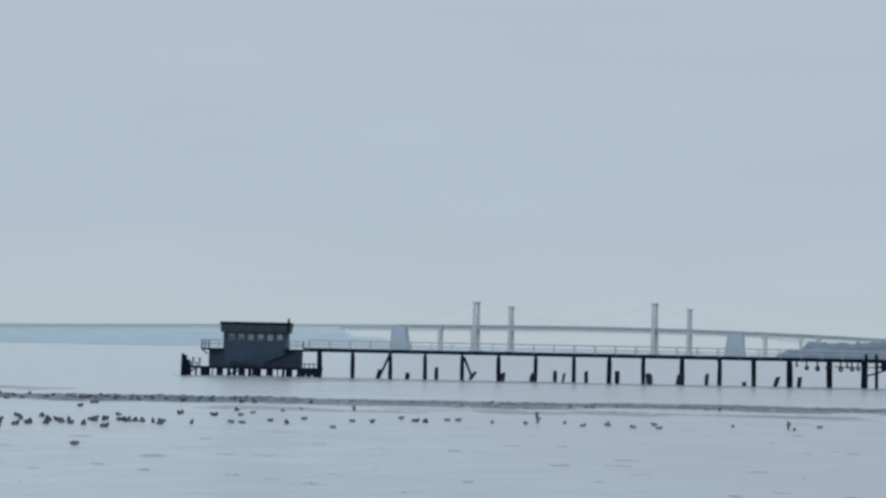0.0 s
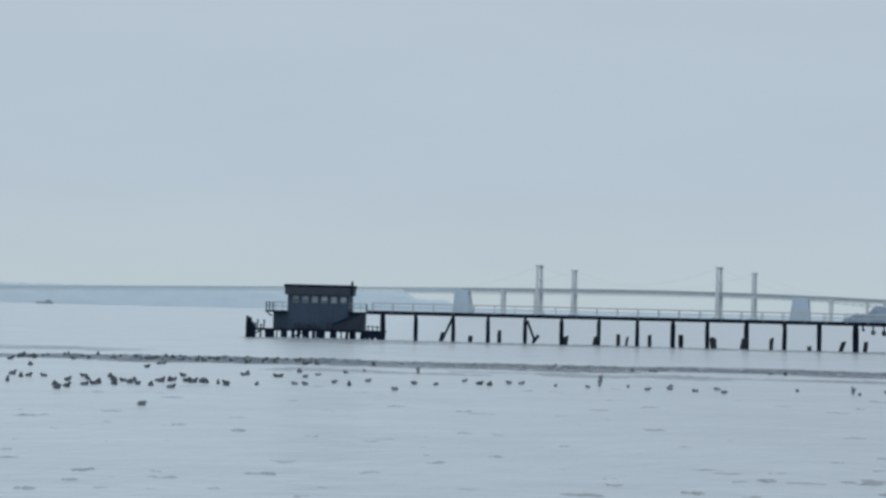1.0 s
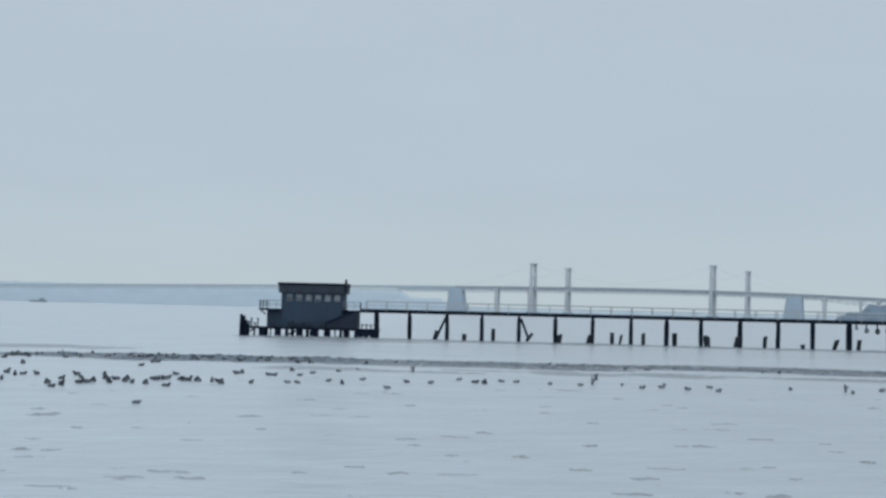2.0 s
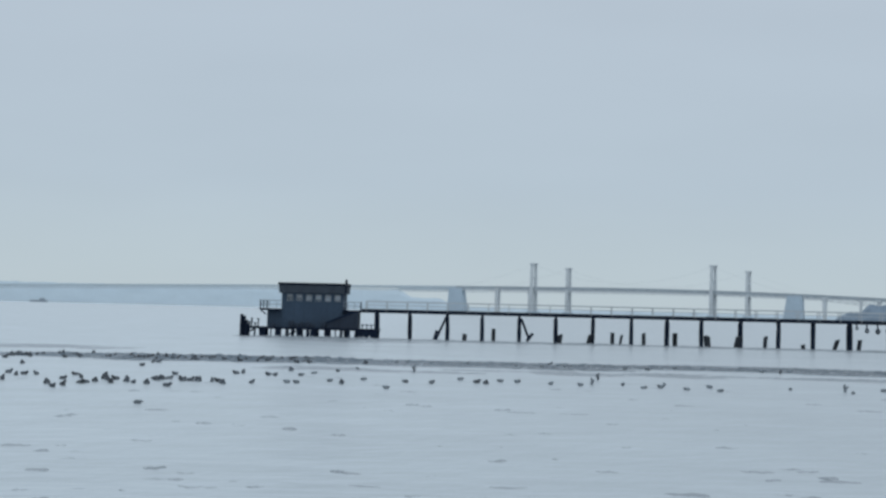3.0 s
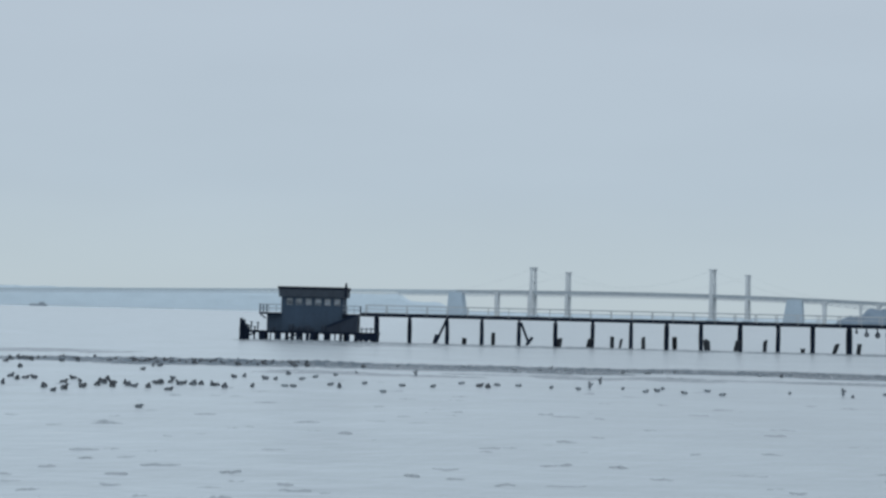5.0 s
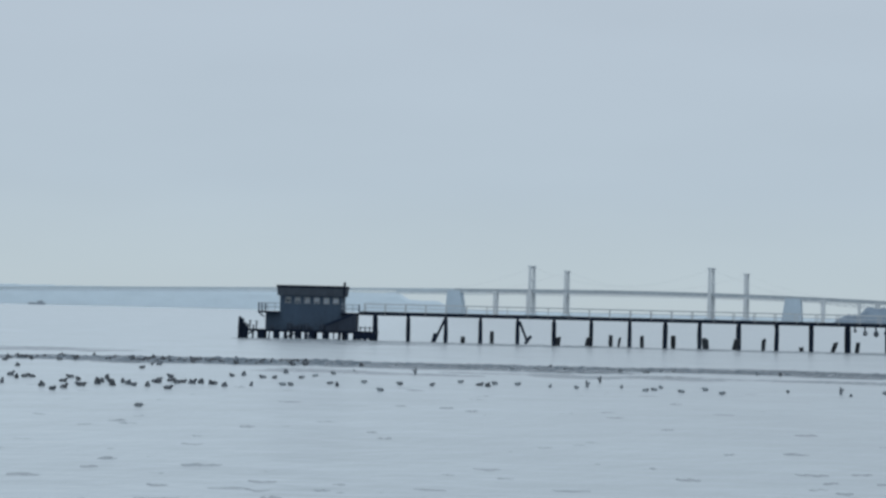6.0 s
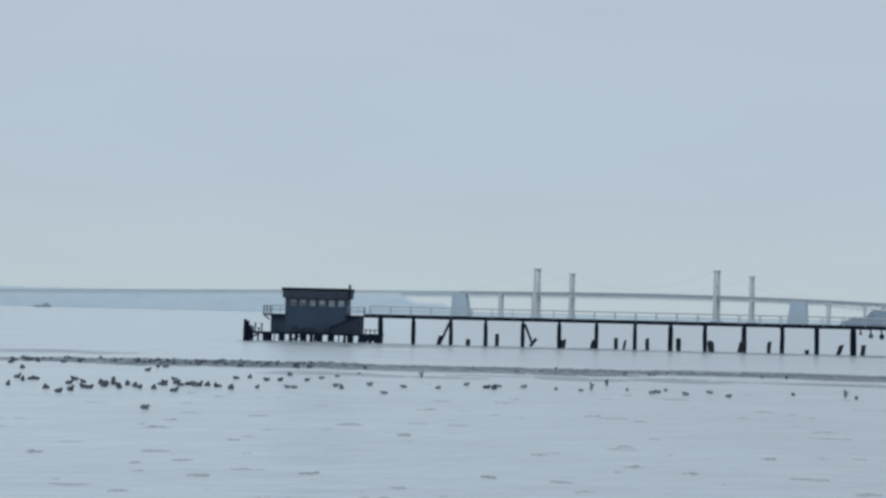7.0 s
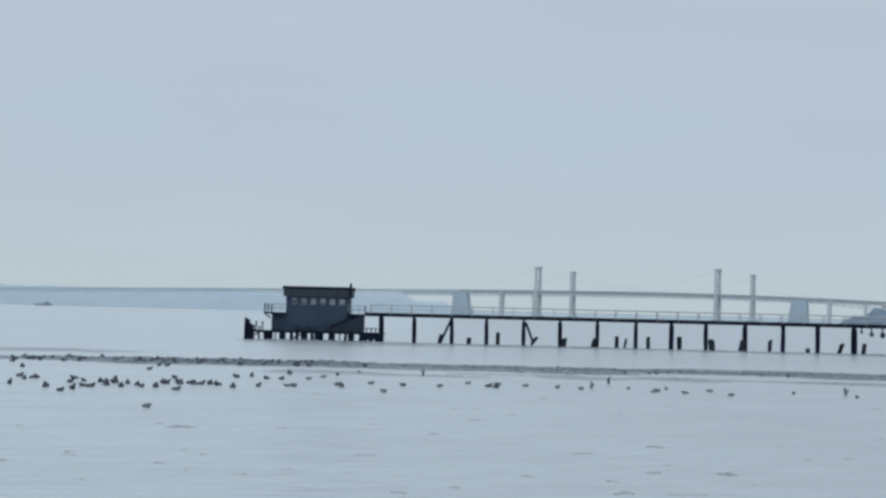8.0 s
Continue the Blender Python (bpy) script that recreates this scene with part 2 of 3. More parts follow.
def ruffled_strip(x0, x1, yc, half, dx, dy, tall, seed, soft_end, label, slope=0.03, calm_left=False, mat=None, broken=0.0):
    """A long streak of short steep chop, its dim reflection painted as darker water."""
    nx, ny = int((x1 - x0) / dx), int(2 * half / dy)
    verts, faces = [], []
    for j in range(ny + 1):
        v = j / ny * 2 - 1
        for i in range(nx + 1):
            x = x0 + (x1 - x0) * i / nx
            mid = yc + 1.6 * noise.noise((x * 0.03, seed, 0.0)) + slope * x
            y = mid + v * half * (1 + 0.35 * noise.noise((x * 0.07, seed, v)))
            ends = min(1, (x - x0) / soft_end, (x1 - x) / soft_end)
            edge = max(0.0, 1 - abs(v) ** 3) * max(0.0, ends)
            ragged = 0.5 + 1.4 * noise.noise((x * 0.16, y * 0.3, seed + 7)) + 0.9 * (1 - abs(v))
            patch = max(0.0, min(1.3, ragged - broken - (0.7 * (1 - step(x, -33, -20)) if calm_left else 0)))
            z = -0.07 + 0.085 * min(1.0, 2.5 * edge * patch) + tall * (1 + 0.7 * step(x, -30, -22) * (1 - step(x, -10, -4))) * edge * patch * (noise.noise((x * 1.1, y * 2.7, seed)) + 0.45 * noise.noise((x * 2.4, y * 5.0, seed + 3)))
            verts.append((x, y, z))
    w = nx + 1
    for j in range(ny):
        for i in range(nx):
            a = j * w + i
            faces.append((a, a + 1, a + 1 + w, a + w))
    me = bpy.data.meshes.new("ruffled_water")
    me.from_pydata(verts, [], faces)
    me.materials.append(mat or RUFFLED_DARKENED)
    for p in me.polygons:
        p.use_smooth = True
    return tagged(new("ruffled_water", me), label, "water", kind="stuff")


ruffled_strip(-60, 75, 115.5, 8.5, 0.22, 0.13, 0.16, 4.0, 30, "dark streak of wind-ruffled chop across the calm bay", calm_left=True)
ruffled_strip(-62, -20, 137.0, 8.0, 0.3, 0.2, 0.09, 9.0, 22, "broad faint streak of ruffled water behind the ducks", mat=WAVELET_DARKENED, broken=0.25)
ruffled_strip(-18, 75, 101.5, 4.5, 0.25, 0.15, 0.12, 33.0, 15, "faint broken ripples fringing the dark streak of chop", mat=WAVELET_DARKENED, broken=0.65)
ruffled_strip(-30, 85, 199.0, 6.5, 0.4, 0.25, 0.16, 21.0, 10, "faint lapping ripples along the foot of the pier", slope=-0.052, mat=WAVELET_DARKENED)
# dark flecked patch added as the house's broken reflection in the water
ruffled_strip(-21, 2, 187.0, 9.0, 0.25, 0.25, 0.12, 15.0, 5, "darkened ripples standing for the pier house's broken reflection", mat=WAVELET_DARKENED, broken=0.75)


# ---- far shores and headland ----
def wooded_shore(name, x0, x1, y_of, tall_of, n, mat, deep, rough_scale, rough, seed, label):
    """A low wooded bank: an uneven crest of crowns over a foot at the water, with a back slope."""
    bm = bmesh.new()
    prof = ((0.0, -0.5, 0.0), (0.004, 0.25, 0.2), (0.008, 0.55, 0.4), (0.012, 0.8, 0.7), (0.02, 1.0, 1.0), (0.6, 0.9, 0.8), (1.0, -0.05, 0.0))
    cols = []
    for i in range(n + 1):
        x = x0 + (x1 - x0) * i / n
        tall = tall_of(x)
        col = []
        for d, h, r in prof:
            bumps = noise.noise((x * rough_scale, d * 7, seed)) + 0.6 * noise.noise((x * rough_scale * 2.7, d * 9, seed + 5))
            z = h * tall + r * rough * bumps
            y = y_of(x) + d * deep + 0.006 * deep * noise.noise((x * rough_scale, h * 3, seed + 9))
            col.append(bm.verts.new((x * (y / y_of(x)), y, -1.5 if h == -0.5 else max(z, 0.2))))
        cols.append(col)
    for a, b in zip(cols, cols[1:]):
        for k in range(len(prof) - 1):
            bm.faces.new((a[k], b[k], b[k + 1], a[k + 1]))
    return tagged(finish(name, bm, mat), label, "shore", kind="structure")


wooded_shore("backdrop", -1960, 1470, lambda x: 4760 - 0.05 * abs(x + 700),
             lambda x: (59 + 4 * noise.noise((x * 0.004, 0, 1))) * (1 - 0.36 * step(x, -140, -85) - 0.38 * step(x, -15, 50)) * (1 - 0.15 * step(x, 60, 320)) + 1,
             560, FAR_SHORE, 220, 0.02, 3.0, 1.0, "wooded shore far across the bay, tinted pale blue for haze")
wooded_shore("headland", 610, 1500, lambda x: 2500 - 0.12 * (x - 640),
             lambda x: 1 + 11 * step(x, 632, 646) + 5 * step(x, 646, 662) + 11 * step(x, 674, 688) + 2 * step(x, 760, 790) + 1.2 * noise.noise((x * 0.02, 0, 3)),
             260, HEADLAND, 260, 0.06, 2.6, 6.0, "wooded headland behind the pier, tinted blue for haze")

# ---- the twin suspension bridge ----
BR_A, BR_B = Vector((231, 3940, 0)), Vector((658.6, 3767, 0))
SPAN = (BR_B - BR_A).length
BR_TURN = math.degrees(math.atan2(BR_B.y - BR_A.y, BR_B.x - BR_A.x))


def road_height(s):
    """Height of the roadway at s spans from the first tower."""
    if s < 0.4:
        return 67.0 - 2.6 * (0.4 - s) ** 1.45
    return max(67.0 - 6.2 * (s - 0.4) ** 2, 30.0)


def bridge_tower(parent, x, top, half_w):
    t = part("tower", box(-9, 9, -half_w - 2, half_w + 2, top, top + 2.5), STEEL, parent, "pale grey steel bridge tower")
    t.location = (x, 0, 0)
    for side in (-1, 1):
        leg = bmesh.new()
        r = bmesh.ops.create_cube(leg, size=1)
        for v in r["verts"]:
            hi = v.co.z > 0
            v.co = (v.co.x * (6 if hi else 9) + side * 3.2, v.co.y * (5 if hi else 8) + side * half_w * (0.8 if hi else 1.0), top if hi else -2)
        part("leg", leg, STEEL, t)
    for z in (top - 4, top - 34, 48, 22):
        part("strut", box(-4, 4, -half_w, half_w, z - 2.2, z + 2.2), STEEL, t)
    part("footing", box(-13, 13, -half_w - 6, half_w + 6, -2, 7, 1.5), CONCRETE, t)
    return t


def suspension_bridge(at, label, s0, s1, top, half_w, anchors, piers, SPAN, block=1.0):
    b = thing("suspension_bridge", at, label, "bridge", "twin bay bridges")
    # steel spans, and the concrete viaduct to the far shore, coloured paler for haze
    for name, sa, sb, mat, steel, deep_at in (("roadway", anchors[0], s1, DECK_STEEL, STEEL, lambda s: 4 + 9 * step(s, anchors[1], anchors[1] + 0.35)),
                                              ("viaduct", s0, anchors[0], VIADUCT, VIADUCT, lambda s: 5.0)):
        n = max(12, int((sb - sa) * 16))
        deck, rings = bmesh.new(), []
        for i in range(n + 1):
            s = sa + (sb - sa) * i / n
            z, x = road_height(s), s * SPAN
            rings.append([deck.verts.new((x, y, zz)) for y, zz in ((-half_w, z - 4.2), (half_w, z - 4.2), (half_w, z + 2.4), (-half_w, z + 2.4))])
        for p, q in zip(rings, rings[1:]):
            for k in range(4):
                deck.faces.new((p[k], q[k], q[(k + 1) % 4], p[(k + 1) % 4]))
        deck.faces.new(rings[0][::-1])
        deck.faces.new(rings[-1])
        road = part(name, deck, mat, b)
        # stiffening truss below the road on the water side
        truss, m = bmesh.new(), int((sb - sa) * 50)
        for i in range(m):
            u, v = sa + (sb - sa) * i / m, sa + (sb - sa) * (i + 1) / m
            zu, zv, deep = road_height(u) - 4.2, road_height(v) - 4.2, deep_at(u)
            lo, hi = (zu - deep, zv) if i % 2 else (zu, zv - deep)
            beam((u * SPAN, -half_w, lo), (v * SPAN, -half_w, hi), 1.3, bm=truss)
            beam((u * SPAN, -half_w, zu - deep), (v * SPAN, -half_w, zv - deep), 1.3, bm=truss)
        part("truss", truss, steel, road)
    for x in (0.0, SPAN):
        bridge_tower(b, x, top, half_w)
    for y in (-half_w, half_w):
        for xa, za, xb, zb, sag in ((0, top, SPAN, top, 46), (anchors[0] * SPAN, road_height(anchors[0]) + 2, 0, top, 7), (SPAN, top, anchors[1] * SPAN, road_height(anchors[1]) + 2, 7)):
            cable = bmesh.new()
            last = None
            for i in range(21):
                f = i / 20
                p = (xa + (xb - xa) * f, y, za + (zb - za) * f - sag * 4 * f * (1 - f))
                if last:
                    beam(last, p, 0.2, bm=cable)
                last = p
            part("cable", cable, STEEL, b)
    for a in anchors if block else ():
        blk = bmesh.new()
        r = bmesh.ops.create_cube(blk, size=1)
        for v in r["verts"]:
            hi = v.co.z > 0
            lean = 6 if a > 0 else -6
            v.co = (a * SPAN + v.co.x * (36 if hi else 48) * block + (lean * -0.5 if not hi else 0), v.co.y * (22 if hi else 34), road_height(a) - 3 if hi else -2)
        part("anchorage", blk, CONCRETE, b, "massive concrete cable anchorage, blued in its colour for haze")
    for s in piers:
        z = road_height(s) - 3
        p = bmesh.new()
        r = bmesh.ops.create_cube(p, size=1)
        for v in r["verts"]:
            hi = v.co.z > 0
            v.co = (s * SPAN + v.co.x * (9 if hi else 7), v.co.y * (18 if hi else 22), z if hi else -2)
        box(s * SPAN - 6, s * SPAN + 6, -11, 11, z - 5, z, bm=p)
        part("bridge_pier", p, STEEL, b)
    return b


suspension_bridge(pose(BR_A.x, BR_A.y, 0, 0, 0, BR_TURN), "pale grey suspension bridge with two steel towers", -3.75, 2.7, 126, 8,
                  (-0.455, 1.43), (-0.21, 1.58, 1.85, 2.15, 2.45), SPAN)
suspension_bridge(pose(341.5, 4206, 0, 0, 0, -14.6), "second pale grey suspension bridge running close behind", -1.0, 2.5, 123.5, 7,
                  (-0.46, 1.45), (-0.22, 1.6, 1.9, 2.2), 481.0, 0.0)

# ---- a barge far out ----
def barge():
    b = thing("barge", pose(-930, 3560, 0, 0, 0, 4), "low dark grey barge lying far out off the shore", "barge")
    hull = bmesh.new()
    r = bmesh.ops.create_cube(hull, size=1)
    for v in r["verts"]:
        hi = v.co.z > 0
        v.co = (v.co.x * (40 if hi else 34), v.co.y * 10, 4.6 if hi else -1)
    part("hull", hull, HULL, b)
    part("deckhouse", box(2, 14, -3, 3, 4.6, 9.0, 0.3), HULL, b)
    part("mast", box(11.6, 12.2, -0.3, 0.3, 9.0, 13), HULL, b)


barge()

# ---- the timber pier ----
PIER = pose(-4.5, 204.5, 0, 0, 0, -3.0)
BENTS = (-4.13, 0.18, 5.18, 9.81, 14.7, 19.5, 24.4, 29.45, 34.1, 38.6, 43.7, 48.6, 53.1, 57.8, 63.05, 67.55, 72.1, 76.8, 81.4)
DECK_Z = 3.9


def timber_pier():
    p = thing("pier", PIER, "long dark creosoted timber pier on single-file pile bents", "pier")
    for k, y in enumerate((0.15, 1.35)):
        part("stringer", box(-6.2, 82, y - 0.12, y + 0.12, DECK_Z - 0.5, DECK_Z - 0.07, 0.01), TIMBER, p)
    plank = None
    for i in range(295):
        at = pose(-6.05 + i * 0.3, 0.75, DECK_Z - 0.035, 0, 0, random.uniform(-0.4, 0.4))
        if plank is None:
            plank = part("plank", box(-0.14, 0.14, -0.85, 0.85, -0.035, 0.035), DECKING, p, at=at)
        else:
            share("plank", plank, at)
    for i, x in enumerate(BENTS):
        part("cap_beam", box(x - 0.16, x + 0.16, -0.15, 1.65, DECK_Z - 0.78, DECK_Z - 0.5, 0.015), TIMBER, p)
        for j, y in enumerate((0.2, 1.3)):
            part("timber_post", pile_mesh(DECK_Z - 0.78, 0.28, 0.245, i * 7 + j, lean=random.uniform(-0.012, 0.012)), TIMBER, p, smooth=True,
                 at=pose(x + random.uniform(-0.05, 0.05), y, 0))
    # raking braces
    part("brace", beam((3.75, 0.0, 0.1), (5.15, 0.0, 3.3), 0.3), TIMBER, p)
    part("brace", beam((3.6, 0.05, 0.0), (3.95, 0.05, 1.25), 0.58), TIMBER, p)
    part("brace", beam((14.95, 0.0, 3.1), (16.05, 0.0, 0.3), 0.32), TIMBER, p)
    part("brace", beam((15.7, 0.0, 0.15), (16.5, 0.0, 1.2), 0.4), TIMBER, p)
    # guard rail along both edges
    post = None
    for i in range(33):
        for y in (-0.03, 1.53):
            at = pose(-5.6 + i * 2.7, y, DECK_Z)
            if post is None:
                post = part("rail_post", box(-0.055, 0.055, -0.055, 0.055, -0.2, 1.02, 0.01), GALV, p, "weathered grey rail post", at=at)
            else:
                share("rail_post", post, at, label="weathered grey rail post")
    for y in (-0.03, 1.53):
        for z, h in ((1.0, 0.16), (0.52, 0.09)):
            part("rail", box(-5.7, 82, y - 0.03, y + 0.03, DECK_Z + z - h / 2, DECK_Z + z + h / 2), GALV, p, "weathered grey guard rail")
    return p


timber_pier()


def old_piling(x, y, height, r, lean, seed):
    ob = finish("old_piling", pile_mesh(height, r * 1.05, r, seed, lean=lean, ragged=0.25), OLD_WOOD, True)
    ob.matrix_basis = PIER @ pose(x, y, 0)
    size = "short" if height < 1.2 else "tall"
    tilt = "leaning" if abs(lean) > 0.1 else "upright"
    return tagged(ob, f"{size} {tilt} broken old timber piling beside the pier", "piling", "old pilings")


for k, (x, h, r, lean) in enumerate(((7.45, 0.95, 0.3, 0.05), (11.3, 1.65, 0.27, 0.02), (27.0, 1.55, 0.27, 0.0), (28.0, 1.3, 0.17, 0.2), (31.1, 1.6, 0.27, 0.02),
                                     (35.2, 1.65, 0.32, 0.03), (47.0, 1.6, 0.27, 0.06), (52.0, 0.7, 0.3, -0.1), (56.0, 1.35, 0.3, 0.35), (59.15, 1.45, 0.3, 0.12),
                                     (20.0, 1.2, 0.33, 0.1), (23.8, 1.35, 0.35, 0.25), (39.35, 1.5, 0.42, -0.1), (43.1, 1.5, 0.4, 0.2))):
    old_piling(x, 1.4 if k < 10 else -0.1, h, r, lean, 300 + k)


# ---- the pier-head house ----
def wall_with_openings(x0, x1, z0, z1, y0, y1, holes):
    """A wall along x, in one piece, with square openings through it."""
    bm = bmesh.new()
    xs = sorted({x0, x1, *(h[0] for h in holes), *(h[1] for h in holes)})
    zs = sorted({z0, z1, *(h[2] for h in holes), *(h[3] for h in holes)})
    grid = [[bm.verts.new((x, y0, z)) for x in xs] for z in zs]
    faces = []
    for j in range(len(zs) - 1):
        for i in range(len(xs) - 1):
            mx, mz = (xs[i] + xs[i + 1]) / 2, (zs[j] + zs[j + 1]) / 2
            if not any(h[0] < mx < h[1] and h[2] < mz < h[3] for h in holes):
                faces.append(bm.faces.new((grid[j][i], grid[j][i + 1], grid[j + 1][i + 1], grid[j + 1][i])))
    r = bmesh.ops.extrude_face_region(bm, geom=faces, use_keep_orig=True)
    bmesh.ops.translate(bm, vec=(0, y1 - y0, 0), verts=[g for g in r["geom"] if isinstance(g, bmesh.types.BMVert)])
    bmesh.ops.recalc_face_normals(bm, faces=bm.faces)
    return bm


WIN_X = [-15.66 + 1.268 * i for i in range(6)]
X0, X1 = -16.75, -8.55


def pier_house():
    h = thing("pier_house", PIER, "dark slate-blue boarded pier-head house with a flat charcoal roof", "house")
    yf, yb = -0.9, 3.4
    holes = [(x - 0.34, x + 0.34, 4.78, 5.56) for x in WIN_X]
    part("front_wall", wall_with_openings(X0, X1, 1.22, 6.3, yf, yf + 0.16, holes), SIDING, h)
    part("back_wall", box(X0, X1, yb - 0.16, yb, 1.22, 6.3), SIDING, h)
    for x in (X0, X1 - 0.16):
        part("side_wall", box(x, x + 0.16, yf + 0.16, yb - 0.16, 1.22, 6.3), SIDING, h)
    batten = None
    for i in range(26):
        x = X0 + 0.1 + i * 0.32
        if min(abs(x - w) for w in WIN_X) < 0.44:
            continue
        at = pose(x, yf - 0.02, 3.74)
        if batten is None:
            batten = part("batten", box(-0.03, 0.03, -0.02, 0.02, -2.48, 2.48), SIDING, h, at=at)
        else:
            share("batten", batten, at)
    for x, drop in zip(WIN_X, (0.24, 0.42, 0.7, 0.5, 0.74, 0.62)):
        w = part("window", box(-0.32, 0.32, -0.006, 0.006, -0.37, 0.37), GLASS, h, "small square window pane", at=pose(x, yf + 0.06, 5.17))
        w.visible_shadow = False
        for a, b, c, d in ((-0.38, -0.32, -0.43, 0.43), (0.32, 0.38, -0.43, 0.43), (-0.32, 0.32, -0.43, -0.37), (-0.32, 0.32, 0.37, 0.43)):
            part("frame", box(a, b, -0.02, 0.02, c, d), TRIM, w, at=pose(0, -0.085, 0))
        part("glazing_bar", box(-0.02, 0.02, -0.012, 0.012, -0.365, 0.365), TRIM, w, at=pose(0, -0.022, 0))
        # pale panel added behind the glass so that the window reads bright
        part("blind", box(-0.33, 0.33, -0.008, 0.008, 0.37 - drop, 0.37), PANE_BACKING, w, "pale panel added behind part of the pane to brighten it", at=pose(0, 0.03, 0))
    # flat roof over a deep flared fascia
    roof = bmesh.new()
    r = bmesh.ops.create_cube(roof, size=1)
    for v in r["verts"]:
        hi = v.co.z > 0
        out = 0.38 if hi else 0.31
        v.co = ((X0 - out) if v.co.x < 0 else (X1 + out), (yf - out) if v.co.y < 0 else (yb + out), 6.838 if hi else 5.78)
    part("roof", roof, ROOFING, h, "flat charcoal roof with a deep flared fascia")
    part("roof_edge", box(X0 - 0.46, X1 + 0.46, yf - 0.46, yb + 0.46, 6.84, 7.15, 0.03), TIMBER, h)
    part("corner_board", box(X1 + 0.24, X1 + 0.5, yf - 0.5, yf - 0.2, 5.72, 7.36, 0.03), TIMBER, h)
    # upper end of the corner post, standing above the roof
    pipe = part("chimney", box(-8.36, -8.05, yf - 0.1, yf + 0.14, 7.15, 7.52, 0.03), TIMBER, h, "small dark top of the corner post above the roof's end")
    part("cowl", box(-8.31, -8.09, yf - 0.06, yf + 0.1, 7.52, 7.72, 0.02), TIMBER, pipe)
    # lower wings on both sides, set back a little
    part("side_wing", box(-18.65, X0, -0.7, 3.4, 1.22, 3.42), SIDING, h, "low boarded wing")
    part("stair_bay", box(X1, -6.7, -0.8, 3.4, 1.22, 3.42), LOWER, h, "dark covered stair bay")
    board = None
    for x in [-18.55 + i * 0.35 for i in range(6)] + [X1 + 0.15 + i * 0.35 for i in range(5)]:
        at = pose(x, -0.72 if x < X0 else -0.82, 2.3)
        if board is None:
            board = part("wing_batten", box(-0.03, 0.03, -0.02, 0.02, -1.06, 1.06), LOWER, h, at=at)
        else:
            share("wing_batten", board, at)
    # boarded-in flight of steps that climbs along the front to the gallery
    side = bmesh.new()
    low = [side.verts.new((x, -1.52, z)) for x, z in ((-10.5, 1.23), (-6.5, 1.23), (-6.5, 3.4), (-7.0, 3.4), (-10.5, 1.95))]
    r = bmesh.ops.extrude_face_region(side, geom=[side.faces.new(low)], use_keep_orig=True)
    bmesh.ops.translate(side, vec=(0, -0.1, 0), verts=[g for g in r["geom"] if isinstance(g, bmesh.types.BMVert)])
    bmesh.ops.recalc_face_normals(side, faces=side.faces)
    flight = part("stairs", side, STAIR_BOARD, h, "dark boarded-in flight of steps up to the gallery")
    part("stringer", beam((-10.6, -1.67, 1.95), (-7.0, -1.67, 3.46), 0.1, 0.24), TIMBER, flight)
    for i in range(8):
        x, z = -10.3 + i * 0.45, 2.0 + i * 0.187
        part("tread", box(x - 0.15, x + 0.15, -1.51, -0.93, z - 0.02, z + 0.02), DECKING, flight)
    # gallery at deck level round the upper storey
    part("gallery", box(-19.55, X0 - 0.01, -1.6, 3.9, 3.42, 3.66, 0.02), TIMBER, h, "dark timber side gallery at deck level")
    part("gallery", box(X1 + 0.01, -6.05, -1.6, 3.9, 3.42, 3.66, 0.02), TIMBER, h, "dark timber side gallery at deck level")
    part("gallery_bracket", beam((-19.4, -1.5, 3.42), (-18.7, -1.5, 2.9), 0.16), TIMBER, h)
    post = None
    for x in (-19.45, -6.15):
        at = pose(x, -1.5, 3.66)
        if post is None:
            post = part("gallery_post", box(-0.08, 0.08, -0.08, 0.08, 0, 1.12, 0.01), TIMBER, h, at=at)
        else:
            share("gallery_post", post, at)
    thin = None
    for x in (-18.3, -17.3, -7.9, -7.0):
        at = pose(x, -1.5, 3.66)
        if thin is None:
            thin = part("baluster", box(-0.035, 0.035, -0.035, 0.035, 0, 1.08), TRIM, h, at=at)
        else:
            share("baluster", thin, at)
    for y in (1.0, 3.7):
        share("gallery_post", post, pose(-19.45, y, 3.66))
    for z in (4.72, 4.22):
        part("gallery_rail", box(-19.5, X0, -1.53, -1.47, z - 0.045, z + 0.045), TRIM, h)
        part("gallery_rail", box(X1, -6.25, -1.53, -1.47, z - 0.045, z + 0.045), TRIM, h)
        part("gallery_rail", box(-19.48, -19.42, -1.46, 3.8, z - 0.045, z + 0.045), TRIM, h)
    return h


pier_house()


